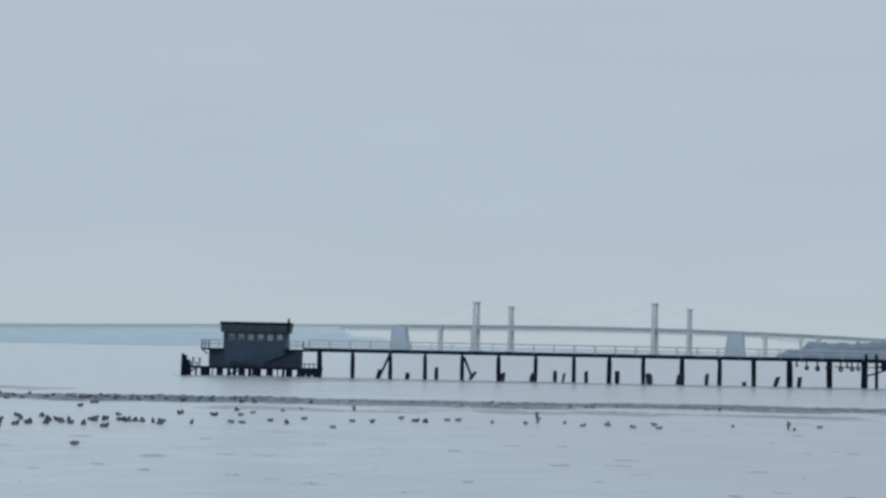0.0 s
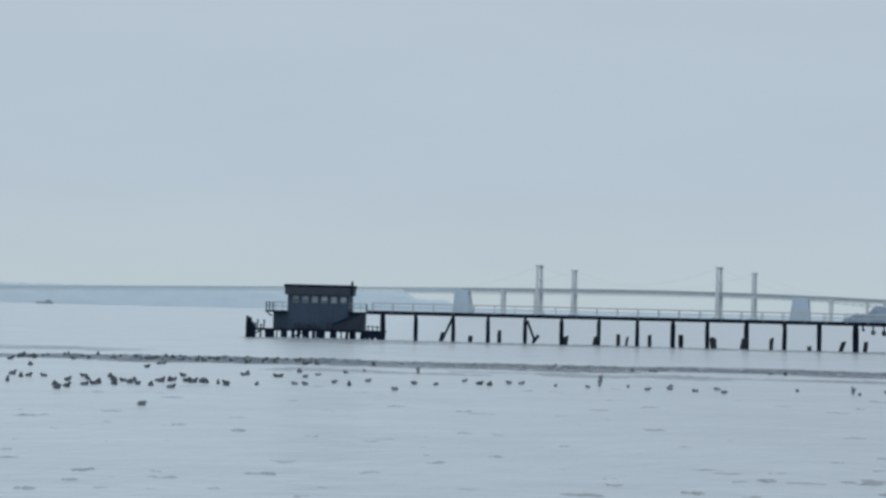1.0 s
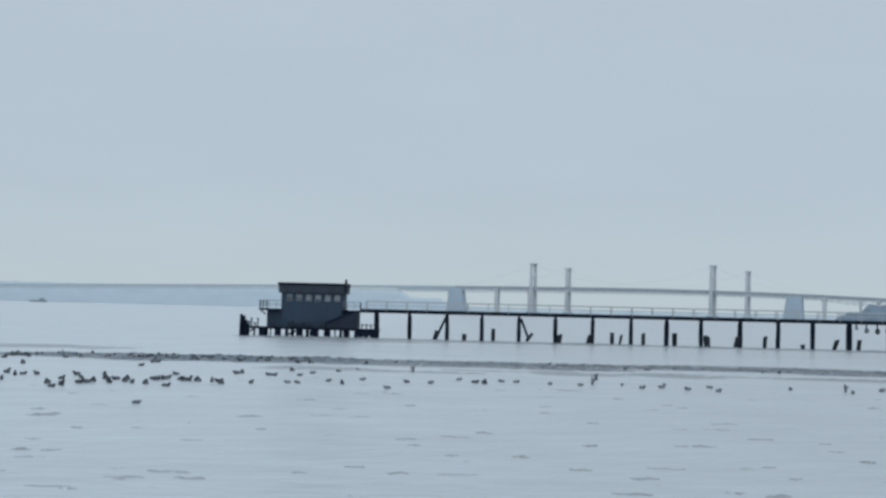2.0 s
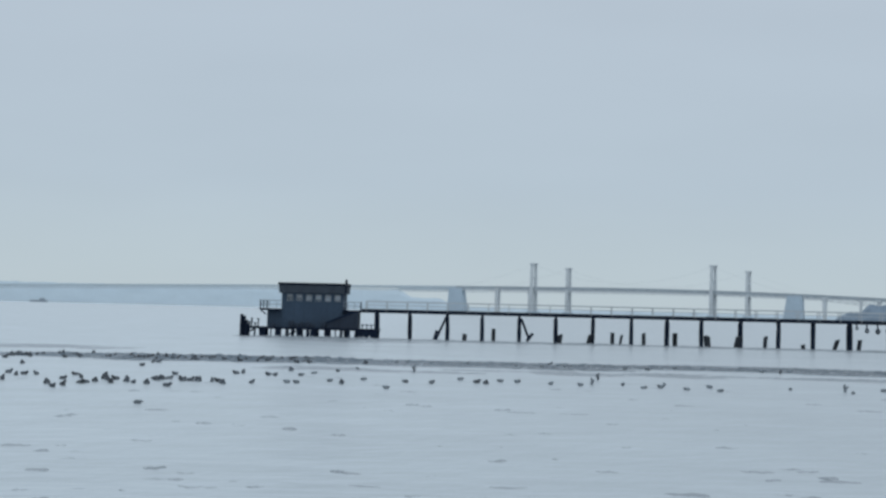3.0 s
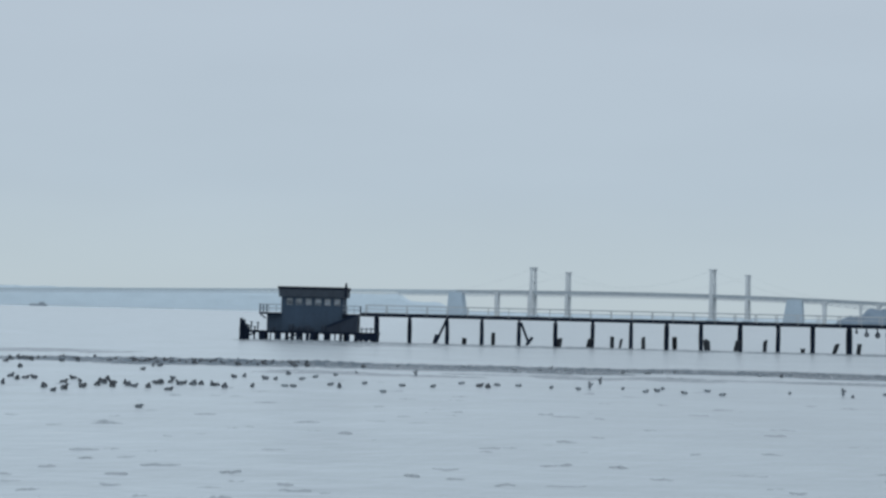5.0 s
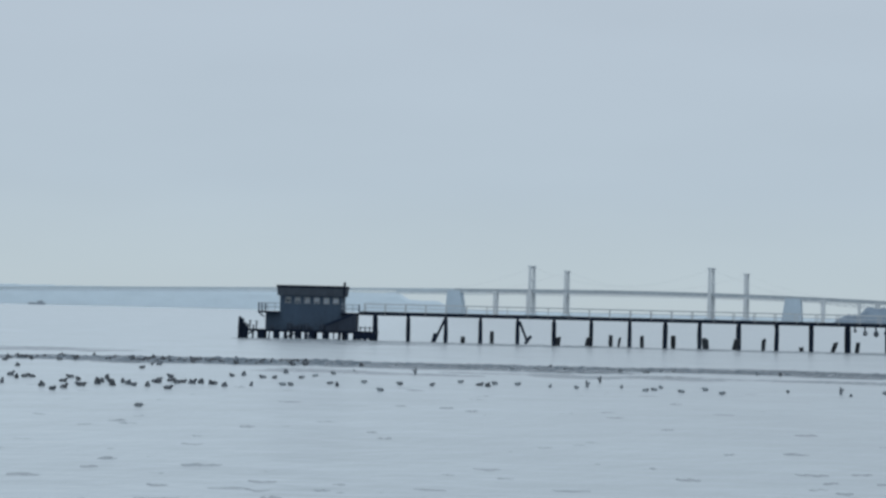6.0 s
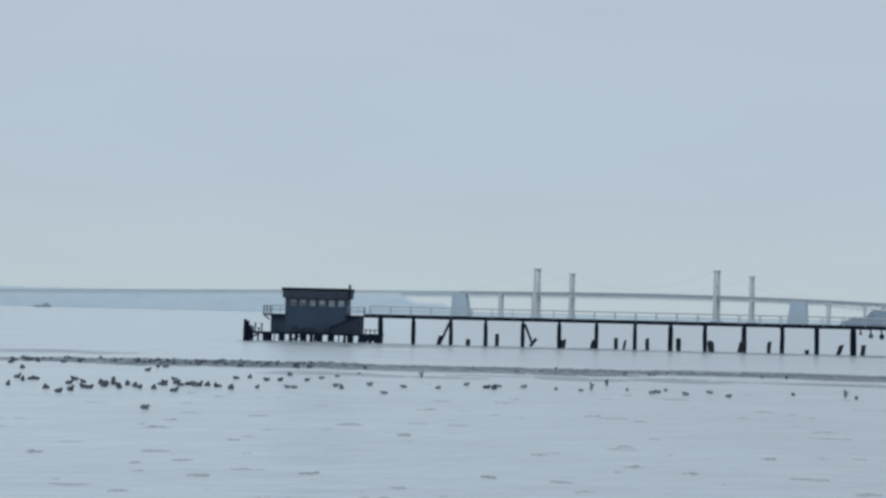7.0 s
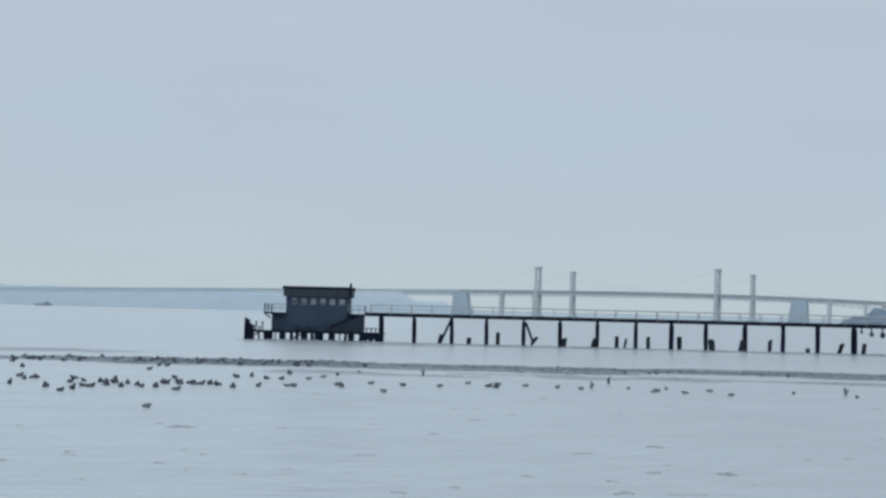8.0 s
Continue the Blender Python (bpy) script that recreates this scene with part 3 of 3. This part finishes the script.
def landing_stage():
    s = thing("landing_stage", PIER, "low dark timber landing stage on stout piles under the house", "pier")
    part("deck", box(-21.85, -3.95, -1.9, 3.8, 1.0, 1.22, 0.02), TIMBER, s)
    part("fascia", box(-21.9, -3.95, -2.02, -1.9, 0.98, 1.26, 0.02), TIMBER, s)
    for k, (x, r) in enumerate(((-20.9, 0.14), (-20.1, 0.13), (-19.3, 0.22), (-18.9, 0.28), (-17.95, 0.09), (-17.15, 0.25), (-16.8, 0.22), (-15.8, 0.25), (-15.1, 0.18), (-14.35, 0.25), (-13.85, 0.25),
                                (-13.05, 0.26), (-12.5, 0.28), (-12.05, 0.28), (-10.7, 0.25), (-10.25, 0.25), (-9.4, 0.1), (-8.7, 0.22), (-7.72, 0.27), (-6.6, 0.3), (-6.0, 0.34), (-5.3, 0.34), (-4.55, 0.3))):
        part("timber_post", pile_mesh(1.0, r, r * 0.95, 900 + k, sides=8, lean=0.05 * math.sin(k * 2.3)), TIMBER, s, smooth=True, at=pose(x, -1.72, 0))
        if k % 5 == 2:
            part("timber_post", pile_mesh(1.0, r, r * 0.95, 930 + k, sides=8), TIMBER, s, smooth=True, at=pose(x, 3.3, 0))
    for xa, xb in ((-21.7, -20.0), (-15.8, -14.2), (-6.9, -5.0)):
        part("diagonal", beam((xa, -1.85, 0.2), (xb, -1.85, 0.95), 0.2), TIMBER, s)
    part("skirt", box(-6.7, -4.0, -1.98, -1.86, 0.35, 0.98, 0.02), TIMBER, s)
    part("skirt", box(-21.85, -20.75, -1.98, -1.86, 0.3, 0.98, 0.02), TIMBER, s)
    # posts on the open ends
    part("corner_post", pile_mesh(3.6, 0.17, 0.15, 950, below=0.8), TIMBER, s, smooth=True, at=pose(-4.15, -1.6, 0))
    for x, z in ((-20.55, 1.05), (-19.7, 1.0), (-20.1, 0.45), (-20.85, 0.6)):
        post = part("bollard", pile_mesh(z, 0.1, 0.09, 960 + int(z * 10), below=0.0), TIMBER, s, smooth=True, at=pose(x, -1.5, 1.22))
        part("cap", box(-0.16, 0.16, -0.16, 0.16, z - 0.02, z + 0.12, 0.03), TIMBER, post)
    for x in (-5.9, -5.3, -4.7):
        part("low_post", box(x - 0.06, x + 0.06, -1.66, -1.54, 1.22, 1.95), TIMBER, s)
    part("low_rail", box(-6.1, -4.3, -1.64, -1.56, 1.7, 1.8), TIMBER, s)
    return s


landing_stage()


def mooring_dolphin():
    d = thing("mooring_dolphin", PIER @ pose(-21.55, -1.7, 0), "dark cluster of leaning mooring piles at the landing's end", "dolphin")
    for k, (x, y, lean, top) in enumerate(((-0.3, -0.2, 0.0, 2.85), (-0.05, 0.15, 0.03, 2.65), (0.25, -0.25, 0.06, 2.1), (0.5, 0.1, 0.02, 1.7))):
        part("timber_post", pile_mesh(top, 0.24, 0.21, 970 + k, lean=lean, ragged=0.1), TIMBER, d, smooth=True, at=pose(x, y, 0))
    part("strap", box(-0.55, 0.75, -0.5, 0.45, 1.3, 1.45, 0.05), TIMBER, d)


mooring_dolphin()


def barrel(x, r, tall):
    bm = bmesh.new()
    rings = []
    for f, q in ((0, 0.85), (0.15, 0.96), (0.5, 1.0), (0.85, 0.96), (1, 0.85)):
        rings.append([bm.verts.new((q * r * math.cos(a * 0.628), q * r * math.sin(a * 0.628), f * tall)) for a in range(10)])
    for lo, hi in zip(rings, rings[1:]):
        for k in range(10):
            bm.faces.new((lo[k], lo[(k + 1) % 10], hi[(k + 1) % 10], hi[k]))
    bm.faces.new(rings[-1])
    bm.faces.new(rings[0][::-1])
    ob = finish("barrel", bm, STAIR_BOARD, True)
    ob.matrix_basis = PIER @ pose(x, -1.45, 1.22)
    return tagged(ob, "dark barrel standing on the landing against the house", "barrel", "barrels on the landing")


for x, r, tall in ((-15.3, 0.3, 0.9), (-14.62, 0.28, 0.55), (-14.02, 0.27, 0.7), (-13.1, 0.33, 0.8), (-12.45, 0.28, 0.5), (-10.98, 0.3, 0.85), (-17.6, 0.27, 0.45)):
    barrel(x, r, tall)


# ---- landing platform and tall posts far along the pier ----
def tyre_mesh(r, tube):
    """A tyre that hangs upright, its hole towards the open water."""
    bm = bmesh.new()
    rings = []
    for i in range(14):
        a = 2 * math.pi * i / 14
        rings.append([bm.verts.new(((r - tube + tube * math.cos(b * 1.0472)) * math.cos(a), tube * math.sin(b * 1.0472), (r - tube + tube * math.cos(b * 1.0472)) * math.sin(a))) for b in range(6)])
    for i in range(14):
        for b in range(6):
            p, q = rings[i], rings[(i + 1) % 14]
            bm.faces.new((p[b], q[b], q[(b + 1) % 6], p[(b + 1) % 6]))
    bmesh.ops.recalc_face_normals(bm, faces=bm.faces)
    return bm


def far_landing():
    s = thing("side_landing", PIER, "dark timber side landing with tall posts along the pier", "pier")
    part("deck", box(68.9, 83, -2.6, -0.25, 2.75, 3.0, 0.02), TIMBER, s)
    part("fascia", box(68.9, 83, -2.75, -2.6, 2.5, 3.75, 0.03), TIMBER, s)
    for x in (67.5, 68.85, 72.1, 76.8, 81.4):
        part("timber_post", pile_mesh(4.55 if x < 70 else 2.75, 0.24, 0.2, int(x * 3)), TIMBER, s, smooth=True, at=pose(x, -0.62 if x < 70 else -1.5, 0))
    part("brace", beam((67.6, -0.9, 1.7), (70.0, -0.9, 2.5), 0.2), TIMBER, s)
    part("pipe", box(63.4, 68.8, -0.32, -0.2, 2.75, 2.87, 0.02), TIMBER, s, "dark pipe slung below the deck")
    # old tyres hung on rods below the deck as fenders
    for k, (x, drop, r) in enumerate(((57.35, 0.75, 0.2), (58.5, 0.5, 0.17), (59.8, 0.8, 0.27), (61.2, 0.85, 0.34), (62.5, 0.75, 0.24), (64.25, 0.9, 0.3), (65.1, 0.6, 0.2), (65.7, 0.85, 0.27), (66.5, 0.8, 0.26))):
        rod = part("hanger", beam((x, -0.25, 3.45), (x + 0.05, -0.25, 3.4 - drop + r), 0.16), TIMBER, s, "dark rod under the deck")
        part("tyre", tyre_mesh(1.2 * r, 0.45 * r), TIMBER, rod, "worn dark tyre hung as a fender", smooth=True, at=pose(x + 0.05, -0.3, 3.4 - drop, 0, 0, -35 + 23 * k % 70))


far_landing()


# ---- ducks ----
def blob(bm, at, size, seg=10, rings=6, tip=0.0):
    r = bmesh.ops.create_uvsphere(bm, u_segments=seg, v_segments=rings, radius=1)
    for v in r["verts"]:
        x, y, z = v.co
        if tip and x < 0:
            z += tip * x * x
            y *= 1 + 0.35 * x
        v.co = (at[0] + x * size[0], at[1] + y * size[1], at[2] + z * size[2])
    return bm


def duck(at, way):
    """One floating duck; way: 0 alert, 1 low in the water, 2 asleep with the head laid back, 3 a smaller, greyer bird."""
    label = ("dark diving duck with its head up on the calm bay", "dark diving duck riding low on the calm bay", "dark diving duck asleep with its head tucked back",
             "small grey diving duck sitting low on the open water")[way]
    d = thing("duck", at, label, "duck", "raft of ducks")
    tall, k = (0.15, 0.12, 0.16, 0.115)[way], (0.78, 0.8, 0.72, 0.62)[way]
    coat = PALE_COAT if way == 3 else FEATHER
    part("body", blob(bmesh.new(), (0, 0, 0.05), (0.24 * k, 0.13 * k, tall), tip=0.15), coat, d, smooth=True)
    part("flank", blob(bmesh.new(), (-0.01, 0, 0.045), (0.18 * k, 0.135 * k, tall * 0.7)), PALE_COAT if way == 3 else FLANK, d, "greyish flank", smooth=True)
    hx, hz = ((0.15, 0.23), (0.18, 0.16), (0.04, 0.21), (0.14, 0.12))[way]
    neck = bmesh.new()
    blob(neck, (hx - 0.02, 0, hz - 0.07), (0.065, 0.055, 0.085), 8, 5)
    blob(neck, (hx, 0, hz), (0.075, 0.06, 0.06), 8, 5)
    head = part("head", neck, coat, d, smooth=True)
    bill = bmesh.new()
    r = bmesh.ops.create_cube(bill, size=1)
    turn = -1 if way == 2 else 1
    for v in r["verts"]:
        end = v.co.x > 0
        v.co = (hx + turn * (0.14 if end else 0.06), v.co.y * (0.045 if end else 0.04), hz - 0.012 + v.co.z * (0.012 if end else 0.035))
    part("bill", bill, BILL, head)
    tail = bmesh.new()
    r = bmesh.ops.create_cube(tail, size=1)
    for v in r["verts"]:
        back = v.co.x < 0
        v.co = ((-0.26 if back else -0.17) * k, v.co.y * (0.07 if back else 0.14), (0.085 if back else 0.075) + v.co.z * (0.015 if back else 0.05))
    part("tail", tail, FLANK if way == 3 else FEATHER, d)
    return d


RAFT = ((-21.9, 77.4), (-23.6, 84.6), (-22.5, 82.1), (-21.8, 83.5), (-19, 74.7), (-18, 71.8), (-19.4, 79.5), (-17.9, 73.4), (-19.8, 84.1), (-18.8, 81), (-17.5, 76.4), (-17.3, 77.6), (-17.5, 80.5), (-18.1, 83.8), (-16.3, 76.6), (-16.8, 80.1), (-16.2, 80), (-15.3, 77.1), (-14.5, 76.5), (-15, 81.1), (-14.6, 81.3), (-13.2, 74.7), (-14.9, 87), (-13.6, 81.4), (-13, 80.5), (-12.6, 80.8), (-11.8, 80), (-11.5, 80.2), (-11, 78.3), (-11.9, 90.1), (-9.7, 79.6), (-8, 80.9), (-7.5, 80.7), (-12, 61.4), (-19, 98.4), (-26.4, 97.6), (-19.1, 104.7), (-9.3, 96.1), (-8.1, 89.5), (-7.6, 92.6), (-9.9, 89))
LOOSE = ((-6, 83.5), (-5.2, 81.2), (-6.4, 96.5), (-5.4, 100.2), (-4.3, 86), (-2.7, 77.5), (-1.9, 84.5), (-0.5, 84.1), (-1.7, 99.3), (1.1, 88.8))
STRAGGLERS = ((2, 85.9), (2.5, 85), (3.4, 87.7), (4.3, 87.5), (6.1, 85.9), (7.7, 85.2), (8.5, 87.2), (9.5, 93.5), (10.2, 86.8), (11, 84), (12.1, 85.1), (12.7, 88), (13.3, 83.5), (15, 86.3), (14.9, 82.6), (19.5, 86.3), (22.4, 85.8), (22.3, 83.7), (24.9, 87.1))
DUCKS = []


def rearing_duck(at):
    """A duck that stands up out of the water with its wings half raised."""
    d = thing("duck", at, "dark duck rearing up on the water with raised wings", "duck", "raft of ducks")
    part("body", blob(bmesh.new(), (0, 0, 0.14), (0.09, 0.10, 0.18)), FLANK, d, smooth=True)
    neck = bmesh.new()
    blob(neck, (0.03, 0, 0.31), (0.045, 0.04, 0.08), 8, 5)
    blob(neck, (0.05, 0, 0.38), (0.06, 0.05, 0.05), 8, 5)
    part("head", neck, FLANK, d, smooth=True)
    for side in (-1, 1):
        wing = bmesh.new()
        r = bmesh.ops.create_cube(wing, size=1)
        for v in r["verts"]:
            tip = v.co.z > 0
            v.co = (v.co.x * (0.09 if tip else 0.16) - 0.04, v.co.y * (0.012 if tip else 0.03), 0.16 if tip else 0.0)
        w = part("wing", wing, FLANK, d, "raised wing", at=pose(0, side * 0.08, 0.2, -side * 25))
        WINGS.append((w, side))
    return d


WINGS = []


def flock():
    rnd = random.Random(12)
    first = {}
    spots = [(x, y) for x, y in RAFT + LOOSE + STRAGGLERS]
    for x, y in RAFT:
        if rnd.random() < 0.2:
            spots.append((x + rnd.uniform(-0.6, 0.6), y + rnd.uniform(-1.2, 1.2)))
    for i in range(120):
        x = rnd.uniform(-34, -20) if i < 40 else rnd.uniform(-22, -9) if i < 100 else rnd.uniform(-9, 26)
        spots.append((x, 115 + 0.03 * x + rnd.gauss(-1.0, 2.6)))
    for x, y in spots:
        heading = rnd.choice((0, 180)) + rnd.gauss(0, 35)
        way = rnd.choice((0, 1, 1, 2, 2)) if y > 65 and (x < -9 or rnd.random() < 0.2) else 3
        if (x, y) in (STRAGGLERS[6], STRAGGLERS[7], STRAGGLERS[16], LOOSE[8]):
            ob = rearing_duck(pose(x, y, 0, 0, 0, heading))
        elif way not in first:
            first[way] = ob = duck(pose(x, y, 0, 0, 0, heading), way)
        else:
            ob = copy_thing(first[way], pose(x, y, 0, 0, 0, heading))
        DUCKS.append((ob, x, y, heading, rnd.random()))


flock()


# ---- wavelets that run across the open water ----
CREST = ((-0.5, -0.9), (-0.3, 0.15), (-0.12, 0.8), (0.0, 1.0), (0.22, 0.55), (0.6, -0.9))


def wavelet_field(seed, count):
    """Short, thin, slightly bowed crests scattered over the near water, each with a steep face and a long back."""
    rnd = random.Random(seed)
    verts, faces, n = [], [], 13
    for _ in range(count):
        yc = 4.0 / math.tan(radians(rnd.uniform(2.5, 7.4)))
        xc = rnd.uniform(-1, 1) * (0.33 * yc + 5)
        wide = 0.13 + 0.4 * rnd.random() ** 3 + 0.0025 * yc
        deep = rnd.uniform(0.45, 0.9)
        tall = 0.02 + 0.06 * rnd.random() ** 1.8
        bow, skew, ph = rnd.uniform(-0.15, 0.3), rnd.uniform(-0.16, 0.16), rnd.random() * 90
        base = len(verts)
        for i in range(n):
            u = i / (n - 1) * 2 - 1
            env = max(0.0, 1 - u * u) ** 0.8 * (0.75 + 0.8 * noise.noise((u * 2.1, ph, 0.0)))
            yy = yc + bow * u * u + skew * u + 0.2 * noise.noise((u * 2.6, ph, 5.0))
            for v, h in CREST:
                z = tall * env * h if h > 0 else -0.05
                verts.append((xc + wide * u, yy + v * deep * (0.35 + 0.65 * env), z if env > 0 else -0.05))
        m = len(CREST)
        for i in range(n - 1):
            for j in range(m - 1):
                a = base + i * m + j
                faces.append((a, a + m, a + m + 1, a + 1))
    me = bpy.data.meshes.new("wavelets")
    me.from_pydata(verts, [], faces)
    # darker water colour in place of the dim reflection on steep faces
    me.materials.append(WAVELET_DARKENED)
    for p in me.polygons:
        p.use_smooth = True
    return tagged(new("wavelets", me), "low thin wavelet crests running over the calm bay", "wave", "wavelets", "stuff")


WAVES = [(wavelet_field(11 + 16 * k, 30), vx, vy, period) for k, (vx, vy, period) in
         enumerate(((1.0, -0.25, 1.7), (0.7, -0.1, 2.3), (1.25, 0.1, 2.0), (0.85, -0.4, 1.5), (0.5, 0.05, 2.8), (1.1, -0.1, 1.25), (0.9, 0.2, 1.9), (0.65, -0.3, 1.4)))]


def motions():
    for ob, x, y, heading, ph in DUCKS:
        drift = 0.035 + 0.05 * ph
        rows = []
        for k in range(17):
            t = k * 0.5
            a = 6.28 * (ph + t * (0.3 + 0.15 * ph))
            rows.append((t, pose(x + drift * (t - 3.2) * math.cos(radians(heading)), y + drift * (t - 3.2) * math.sin(radians(heading)),
                                 0.02 * math.sin(a), 3 * math.sin(a + 1), 4 * math.cos(a), heading + 12 * math.sin(a * 0.5))))
        walk(ob, rows)
    for w, side in WINGS:
        walk(w, [(k * 0.2, pose(0, side * 0.08, 0.2, -side * (25 + 22 * math.sin(k * 1.3)))) for k in range(41)])
    for k, (ob, vx, vy, period) in enumerate(WAVES):
        walk(ob, [(i * 0.25, pose(vx * (i * 0.25 - 4), vy * (i * 0.25 - 4), -0.018 + 0.02 * math.sin(6.283 * i * 0.25 / period + 1.7 * k))) for i in range(33)])


motions()
